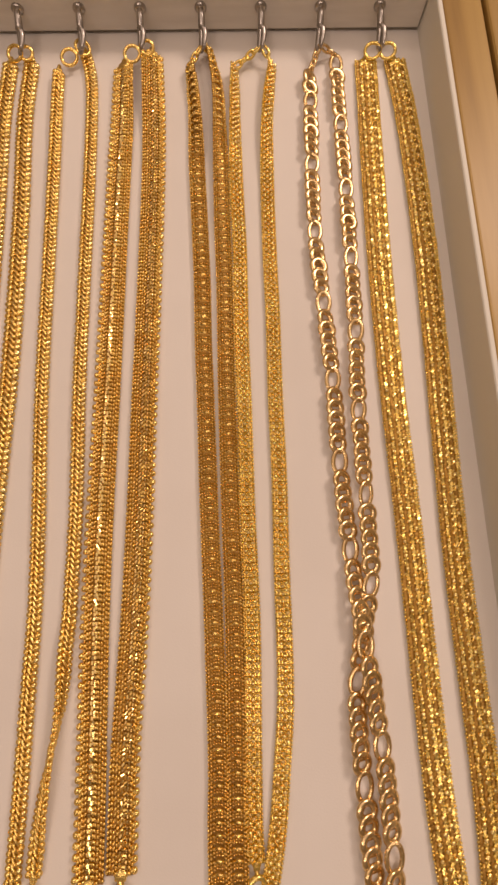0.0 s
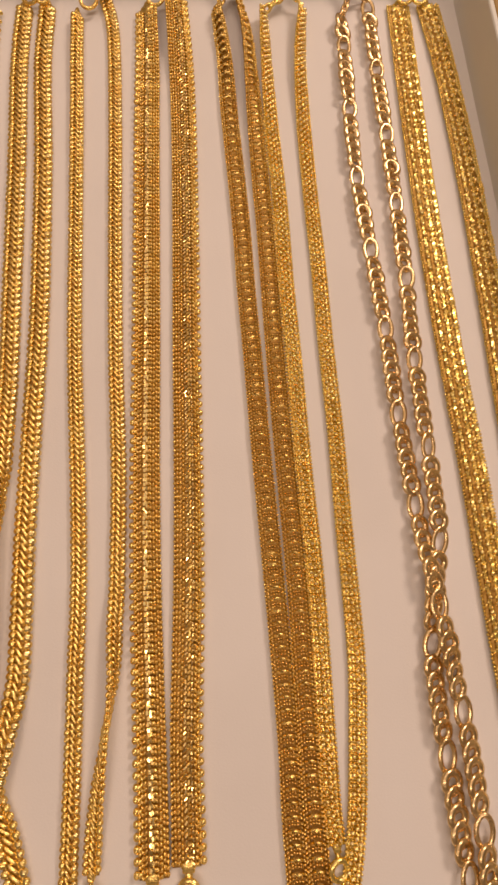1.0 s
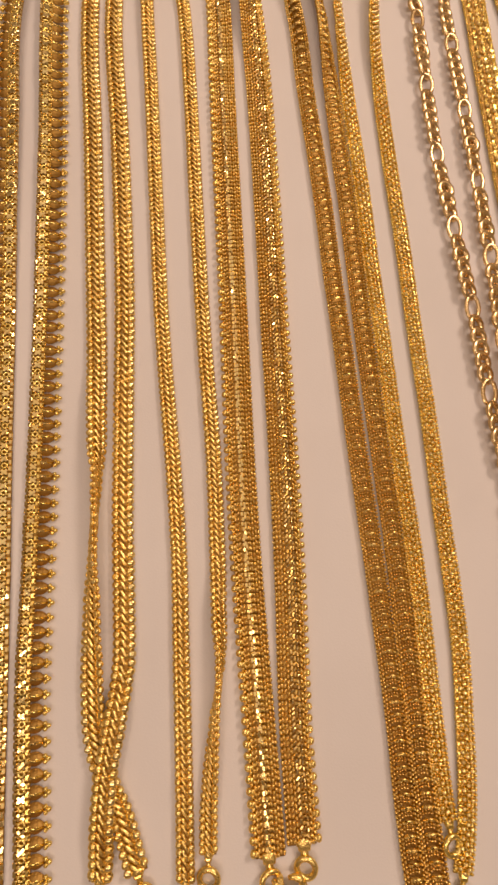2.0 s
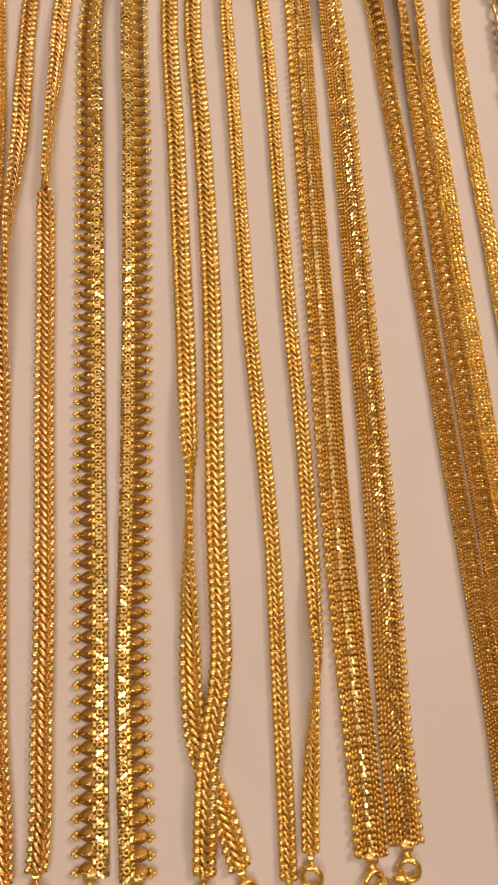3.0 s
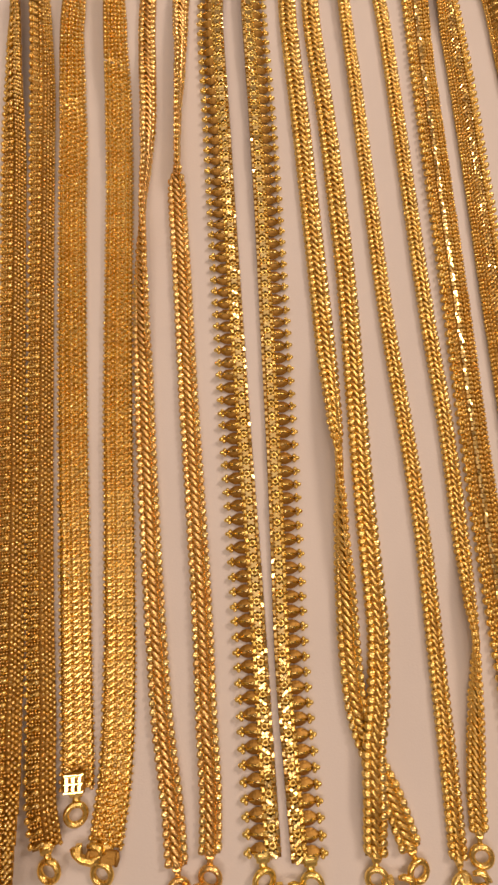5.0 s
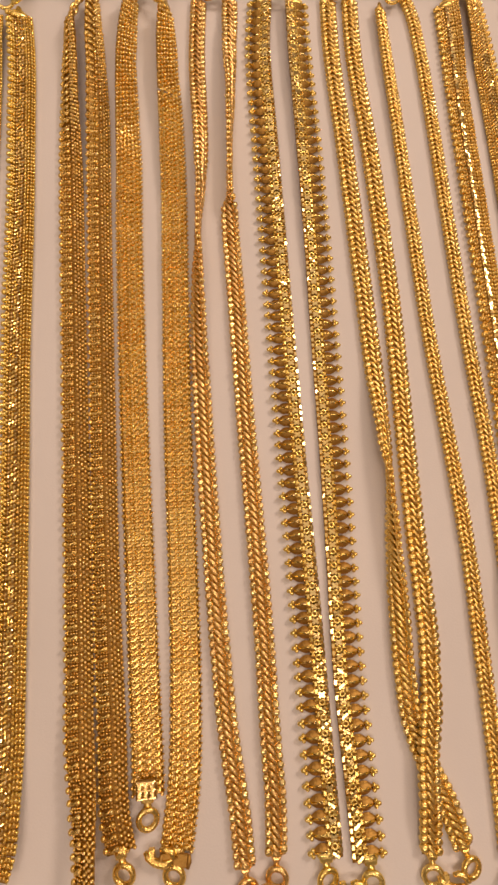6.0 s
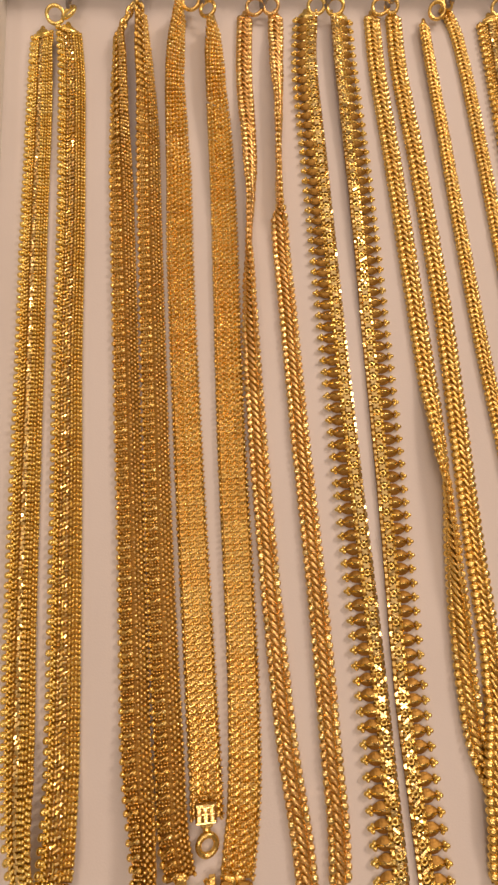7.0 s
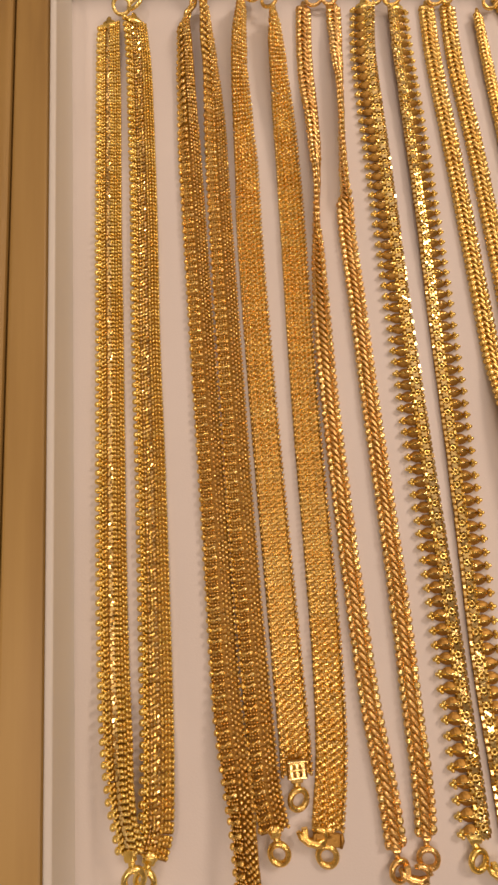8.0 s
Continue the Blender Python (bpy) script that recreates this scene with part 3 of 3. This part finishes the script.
def chain_between(parent, a, b, mat, name="joining_link"):
    """Small oval links from a to b (metres)."""
    a, b = Vector(a), Vector(b)
    gap = (b - a).length
    count = max(1, round(gap / 0.0032))
    me = ring_mesh(mat, 1.1, max(1.6, gap * 500 / count + 0.5), 0.6)
    along = (a - b).normalized()
    for k in range(count):
        c = a.lerp(b, (k + 0.5) / count)
        side = along.cross(Vector((0, 0, 1))).normalized()
        up = side.cross(along)
        m = Matrix((side, along, up)).transposed().to_4x4()
        m.translation = c
        put(name, me, m @ pose(0, 0, 0, 0, 55 if k % 2 else -30, 0), parent)


def hang(parent, hook, strands, mat, style, cap=True):
    """Joins the tops of both strands to hook number hook."""
    x = -0.025 * hook
    tip = Vector((x, -0.0140, 0.0056))
    for side, st in zip((-1, 1), strands):
        top = st.at(0)
        p = top.translation
        if cap:
            put("end_cap", cap_mesh(mat, st.width * 1000 * 0.7), top @ pose(0, 0.0008, 0, 180, 0, 0), parent)
            p = p + top.to_3x3() @ Vector((0, 0.0035, 0))
        if style == "rings":
            c = tip.lerp(p, 0.52) + Vector((0, 0, 0.0004))
            d = (p - tip)
            r = max(2.2, min(3.2, d.length * 480))
            put("ring", ring_mesh(mat, round(r * 0.92, 1), round(r, 1), 0.72), Matrix.Translation(c + Vector((0, 0, 0.0006))) @ pose(0, 0, 0, 10 * side, 0, math.degrees(math.atan2(-d.x, d.y))) @ pose(0, 0, 0, 0, 28 * side, 0), parent)
        else:
            chain_between(parent, tip + Vector((side * 0.0008, 0.001, 0)), p, mat)


def close(parent, strands, mat, style):
    """Ends both strands in caps and joins them by rings and a clasp."""
    ends = []
    for st in strands:
        m = st.at(st.far[-1])
        put("end_cap", cap_mesh(mat, st.width * 1000 * 0.5), m @ pose(0, -0.0012, 0), parent)
        ends.append(m @ Vector((0, -0.0055, 0)))
    a, b = ends
    for p in ends:
        put("ring", ring_mesh(mat, 2.5, 2.6, 0.85), Matrix.Translation((p.x, p.y - 0.0012, max(p.z, 0.0016))) @ pose(0, 0, 0, 10, 14 if p is a else -12, 0), parent)
    mid = (a + b) / 2
    if style == "hook":
        put("clasp", clasp_hook_mesh(mat), Matrix.Translation((mid.x, mid.y - 0.003, max(mid.z, 0.0022))) @ pose(0, 0, 0, 0, 0, 70), parent)
    else:
        put("clasp", lobster_mesh(mat), Matrix.Translation((a.x * 0.6 + b.x * 0.4, min(a.y, b.y) - 0.006, max(mid.z, 0.0024))) @ pose(0, 0, 0, 0, 0, 8), parent)


def necklace(hook, label, left, right, width, thick, meshes, pitch, mat, top="rings", end="hook", rolls=((), ()), lifts=((), ()), cap=True):
    ob = thing("necklace", (-0.025 * hook, -0.18, 0.0), label, "necklace", "necklaces on the tray")
    strands = [Strand(p, width, thick, r, z) for p, r, z in zip((left, right), rolls, lifts)]
    for st, me in zip(strands, meshes):
        lay(ob, st, me, pitch)
    hang(ob, hook, strands, mat, top, cap)
    close(ob, strands, mat, end)
    return ob


# ---- the necklaces, from the east end of the rail ----
m = variants(link_studded, GOLD_LEMON, 9.4, 4.5, count=8)
necklace(0, "wide yellow gold woven chain with dense round links, on a hook",
         [(-0.51, -1.75), (-0.70, -7.05), (-0.83, -12.1), (-0.85, -16.65), (-0.78, -20.77), (-0.77, -24.53), (-0.75, -27.96), (-0.66, -31.12), (-0.50, -33.2)],
         [(0.77, -1.75), (0.96, -4.34), (1.06, -9.69), (0.98, -14.49), (0.85, -18.82), (0.76, -22.76), (0.78, -26.35), (0.82, -29.65), (0.70, -33.2)],
         0.0096, 0.0017, (m, m), 0.0045, GOLD_LEMON)

# figaro: five short links, then a long one
fig = thing("necklace", (-0.025, -0.18, 0), "pale gold figaro chain of short and long open links", "necklace", "necklaces on the tray")
short = link_oval("short_link", GOLD_PALE, 2.7, 2.60, 1.30, 30, 40, 8)
long_link = link_oval("long_link", GOLD_PALE, 2.4, 4.3, 0.82, 10, 6, 5)
fl = Strand([(-2.98, -2.27), (-3.06, -4.27), (-3.18, -6.73), (-3.27, -9.78), (-3.16, -12.81), (-3.03, -15.96), (-3.02, -19.09), (-2.89, -22.23), (-2.69, -25.2), (-2.36, -28.61), (-2.33, -31.48), (-2.41, -33.4)],
            0.006, 0.0026, (), ((-22.6, 0), (-24.2, 0.20), (-26.2, 0.20), (-27.6, 0)))
fr = Strand([(-1.80, -1.3), (-1.85, -4.85), (-1.88, -7.81), (-1.94, -10.93), (-2.02, -13.98), (-2.17, -16.92), (-2.20, -20.08), (-2.28, -23.19), (-2.74, -25.0), (-3.05, -26.6), (-3.05, -29.61), (-2.96, -32.0), (-2.86, -33.4)],
            0.006, 0.0026)
for st, phase in ((fl, -0.0170), (fr, -0.0262)):
    s = phase
    while s < st.far[-1]:
        group = [(0.0, long_link)] + [(0.0066 + 0.0044 * i, short) for i in range(5)]
        for d, me in group:
            if 0 <= s + d <= st.far[-1]:
                put("link", me, st.at(s + d, random.gauss(0, 5)), fig)
        s += 0.0308
hang(fig, 1, (fl, fr), GOLD_PALE, "links", False)
close(fig, (fl, fr), GOLD_PALE, "lobster")

m = variants(link_dotted, GOLD_LEMON, 5.9, 2.4)
necklace(2, "yellow gold popcorn chain with rows of round studs",
         [(-6.15, -2.07), (-6.28, -6.93), (-6.26, -10.74), (-6.33, -14.26), (-6.33, -16.46), (-6.37, -20.55), (-6.36, -24.28), (-6.51, -28.88), (-6.55, -30.32), (-6.53, -31.2)],
         [(-4.56, -1.95), (-4.87, -4.24), (-5.02, -6.96), (-5.10, -10.77), (-5.11, -13.15), (-5.18, -16.5), (-5.20, -19.61), (-5.28, -22.51), (-5.38, -26.7), (-5.63, -28.97), (-5.82, -30.4), (-6.06, -31.63), (-6.30, -32.5)],
         0.0059, 0.002, (m, m), 0.0024, GOLD_LEMON, "links", "lobster",
         (((-1.8, 60), (-3.5, 40), (-8, 8), (-12, 0)), ((-1.8, 55), (-4, 30), (-8, 0))), cap=False)

m = variants(link_barred, GOLD, 6.6, 3.4)
necklace(3, "gold chain with thick cross bars between fine bead rows",
         [(-8.06, -2.0), (-7.89, -4.18), (-7.85, -6.89), (-7.79, -9.46), (-7.75, -11.9), (-7.76, -14.21), (-7.73, -16.41), (-7.7, -20.5), (-7.64, -24.23), (-7.61, -28.77), (-7.66, -30.21), (-7.67, -31.58), (-7.64, -33.2)],
         [(-7.18, -1.2), (-6.92, -2.78), (-6.88, -5.58), (-6.90, -9.49), (-6.89, -11.93), (-6.95, -16.44), (-6.96, -20.53), (-6.94, -24.26), (-7.03, -28.83), (-7.06, -30.26), (-7.08, -31.64), (-7.06, -33.2)],
         0.0063, 0.0019, (m, m), 0.0034, GOLD, "links", "lobster",
         (((-1.8, -62), (-3.5, -40), (-7, 0)), ((-1.2, 62), (-3.5, 45), (-8, 10), (-11, 0))), cap=False)

ml, mr = variants(link_beaded, GOLD, 9.8, 3.0, -1, True, count=6), variants(link_beaded, GOLD, 9.8, 3.0, 1, False, count=6)
necklace(4, "broad flat gold chain with beaded outer edge and polished centre",
         [(-10.82, -2.0), (-10.86, -4.13), (-10.97, -6.83), (-11.14, -11.81), (-11.29, -16.29), (-11.45, -20.36), (-11.54, -24.05), (-11.56, -28.37), (-11.57, -30.07), (-11.59, -31.45)],
         [(-9.63, -1.4), (-9.59, -4.15), (-9.61, -6.86), (-9.77, -11.84), (-9.95, -16.34), (-10.09, -20.41), (-10.26, -24.11), (-10.54, -28.47), (-10.58, -30.17), (-10.61, -31.25)],
         0.0096, 0.0018, (ml, mr), 0.0030, GOLD, "rings", "hook", (((-2, -25), (-6, 0)), ((-1.5, 25), (-6, 0))))

m = variants(link_curb, GOLD, 5.2, 1.9, 0.48)
necklace(5, "slim gold double curb chain with one strand twisted over",
         [(-13.53, -2.15), (-13.56, -4.08), (-13.57, -6.77), (-13.63, -11.74), (-13.66, -16.21), (-13.55, -20.99), (-13.54, -23.54), (-13.65, -26.68), (-13.75, -29.56), (-13.85, -31.8)],
         [(-12.45, -1.1), (-12.23, -2.12), (-12.15, -3.54), (-12.16, -6.8), (-12.25, -11.77), (-12.31, -16.26), (-12.29, -20.19), (-12.39, -23.64), (-12.47, -25.25), (-12.52, -26.49), (-12.61, -27.01), (-12.81, -28.1), (-13.01, -29.36), (-13.13, -30.31), (-13.20, -31.2)],
         0.0052, 0.0017, (m, m), 0.0019, GOLD, "rings", "hook",
         (((-2, 25), (-6, 12), (-12, 0)), ((-23.5, 0), (-25.4, 35), (-26.6, 70), (-27.1, 88), (-28.1, 112), (-29.4, 140), (-30.6, 172))))

m = variants(link_curb, GOLD, 6.8, 2.3, 0.55)
necklace(6, "gold double curb chain whose strands cross near the clasp",
         [(-15.61, -1.6), (-15.74, -4.08), (-15.73, -8.31), (-15.76, -12.81), (-15.79, -16.86), (-15.82, -19.65), (-15.85, -21.05), (-16.01, -23.05), (-16.09, -24.8), (-16.15, -26.62), (-16.1, -28.2), (-15.8, -29.34), (-15.46, -30.17), (-15.21, -31.11), (-15.13, -31.4)],
         [(-14.72, -1.6), (-14.86, -4.13), (-14.79, -8.37), (-14.80, -11.79), (-14.84, -14.95), (-15.01, -18.8), (-15.16, -22.29), (-15.21, -24.71), (-15.27, -26.24), (-15.55, -27.82), (-15.83, -29.06), (-15.97, -30.4), (-16.06, -31.45)],
         0.0068, 0.0019, (m, m), 0.0023, GOLD, "rings", "hook",
         (((-16.8, 0), (-19.6, 40), (-21.1, 85), (-23.0, 112), (-24.8, 140), (-26.6, 165), (-28.5, 180)), ()),
         ((), ((-26.6, 0), (-27.8, 0.22), (-30.2, 0.22), (-31.4, 0.05))))

ml, mr = variants(link_pendant, GOLD_LEMON, 10.2, 4.1, -1), variants(link_pendant, GOLD_LEMON, 10.2, 4.1, 1)
necklace(7, "yellow gold chain fringed with leaf pendants tipped by beads",
         [(-18.40, -1.7), (-18.66, -3.92), (-18.74, -8.13), (-18.82, -12.61), (-18.88, -16.65), (-18.93, -20.31), (-18.95, -23.64), (-18.99, -26.69), (-19.04, -29.48), (-19.06, -31.2)],
         [(-16.92, -1.8), (-17.01, -4.01), (-17.08, -8.23), (-17.21, -12.71), (-17.36, -16.75), (-17.50, -20.41), (-17.66, -23.74), (-17.81, -26.78), (-17.82, -29.58), (-17.82, -31.4)],
         0.0100, 0.0016, (ml, mr), 0.0041, GOLD_LEMON, "rings", "hook",
         (((-2, -18), (-10, -8), (-16, 0)), ((-2, 18), (-10, 8), (-16, 0))))

m = variants(link_curb, GOLD_RED, 6.5, 2.3, 0.55)
necklace(8, "reddish gold curb chain with both strands twisted near the top",
         [(-20.8, -1.6), (-21.02, -4.3), (-21.09, -7.99), (-21.25, -10.28), (-21.40, -11.37), (-21.53, -13.48), (-21.63, -15.49), (-21.67, -18.33), (-21.67, -21.81), (-21.63, -25.0), (-21.54, -27.91), (-21.38, -29.89), (-21.33, -31.2)],
         [(-19.56, -1.6), (-19.73, -3.86), (-19.87, -6.13), (-20.05, -8.05), (-20.20, -10.12), (-20.26, -11.0), (-20.28, -14.59), (-20.30, -18.43), (-20.28, -21.92), (-20.28, -25.1), (-20.33, -28.01), (-20.34, -29.71), (-20.43, -31.0)],
         0.0067, 0.0019, (m, m), 0.0023, GOLD_RED, "rings", "hook",
         (((-4.5, 0), (-8.0, 35), (-10.3, 72), (-11.6, 90), (-13.5, 122), (-15.5, 148), (-18.3, 180)),
          ((-2.0, 10), (-3.9, 35), (-6.1, 66), (-8.0, 84), (-10.3, 96), (-11.1, 165), (-12.0, 180))))

m = variants(link_mesh, GOLD, 7, 9.6, 1.85, count=8)
mesh_chain = necklace(9, "broad gold mesh chain of fine beads with stamped end plate",
         [(-23.32, -1.6), (-23.62, -3.99), (-23.70, -6.67), (-23.74, -9.2), (-23.84, -11.58), (-23.90, -15.96), (-23.92, -19.9), (-23.91, -23.46), (-23.9, -26.69), (-23.89, -28.19), (-23.91, -29.2)],
         [(-22.07, -2.3), (-22.13, -4.01), (-22.16, -8.0), (-22.26, -11.64), (-22.43, -16.04), (-22.55, -19.99), (-22.61, -23.55), (-22.71, -26.78), (-22.88, -29.01), (-23.17, -30.65)],
         0.0096, 0.0016, (m, m), 0.00185, GOLD, "rings", "hook",
         (((-1.6, 72), (-4, 52), (-6.7, 36), (-9.2, 18), (-12, 0)), ((-2.2, 62), (-4, 40), (-8, 12), (-11, 0))))

s = Shape(0.001)
s.plate(turn(0, 0, 0), 3.6, 1.7, 0.5, 0.2, False)
s.tube([(-3.7, 1.6, 0.3), (-3.9, 0.0, 0.5), (-3.6, -1.7, 0.3)], [0.5, 0.7, 0.5], 8)
s.tube([(3.7, 1.6, 0.3), (3.9, 0.0, 0.5), (3.6, -1.7, 0.3)], [0.5, 0.7, 0.5], 8)
put("end_plate", s.mesh("end_plate", DULL_SHADED), Matrix.Translation((-0.2322, -0.3090, 0.0022)) @ pose(0, 0, 0, 0, 0, -8), mesh_chain, "dull folded end plate")
put("stamped_plate", stamped_plate_mesh(POLISHED), Matrix.Translation((-0.2391, -0.2905, 0.0034)) @ pose(0, 0, 0, -4, 0, 0), mesh_chain, "bright stamped end plate")

ml, mr = variants(link_ladder, GOLD, 8.8, 3.0, 1, count=6), variants(link_ladder, GOLD, 8.8, 3.0, 1, count=6)
necklace(10, "heavy gold chain with cross bars, both strands lying together",
         [(-25.72, -2.65), (-25.76, -5.3), (-25.79, -9.13), (-25.78, -13.74), (-25.77, -17.87), (-25.75, -21.59), (-25.75, -24.95), (-25.74, -27.27), (-25.64, -28.75), (-25.54, -30.16), (-25.51, -31.5)],
         [(-24.82, -1.6), (-24.81, -3.41), (-24.76, -5.59), (-24.82, -9.16), (-24.87, -13.78), (-24.90, -17.92), (-24.92, -21.65), (-24.90, -25.02), (-24.86, -27.36), (-24.81, -29.54), (-24.68, -30.4)],
         0.0084, 0.0019, (ml, mr), 0.0030, GOLD, "links", "lobster",
         (((-2.5, -58), (-5.3, -38), (-10, 0), (-27.5, 0), (-31, -40)), ((-1.6, 68), (-4, 50), (-9, 8), (-12, 0))),
         (((-26.0, 0), (-28.5, 0.25), (-31, 0.5)), ((-27, 0), (-30, 0.15))), cap=False)

ml, mr = variants(link_beaded, GOLD_LEMON, 9.6, 2.8, -1, True, count=6), variants(link_beaded, GOLD_LEMON, 10.0, 2.8, -1, False, count=6)
necklace(11, "broad flat gold chain with polished centre, clasp end lifted",
         [(-28.63, -2.5), (-28.68, -3.9), (-28.73, -6.54), (-28.82, -11.37), (-28.86, -15.68), (-28.91, -19.56), (-28.95, -23.05), (-28.94, -26.23), (-28.86, -27.71), (-28.74, -29.14), (-28.50, -30.3)],
         [(-27.60, -2.4), (-27.52, -3.92), (-27.52, -6.57), (-27.57, -11.42), (-27.66, -15.75), (-27.67, -19.64), (-27.70, -23.15), (-27.74, -26.34), (-27.8, -29.24), (-27.87, -30.19), (-28.0, -30.6)],
         0.0096, 0.0018, (ml, mr), 0.0028, GOLD_LEMON, "rings", "lobster",
         (((-2.4, -15), (-6, 0), (-26.5, 0), (-30.4, -35)), ((-2.4, 25), (-6, 10), (-10, 0))),
         (((-25.5, 0), (-28.5, 0.25), (-30.4, 0.45)), ((-27.5, 0), (-30.5, 0.3))))
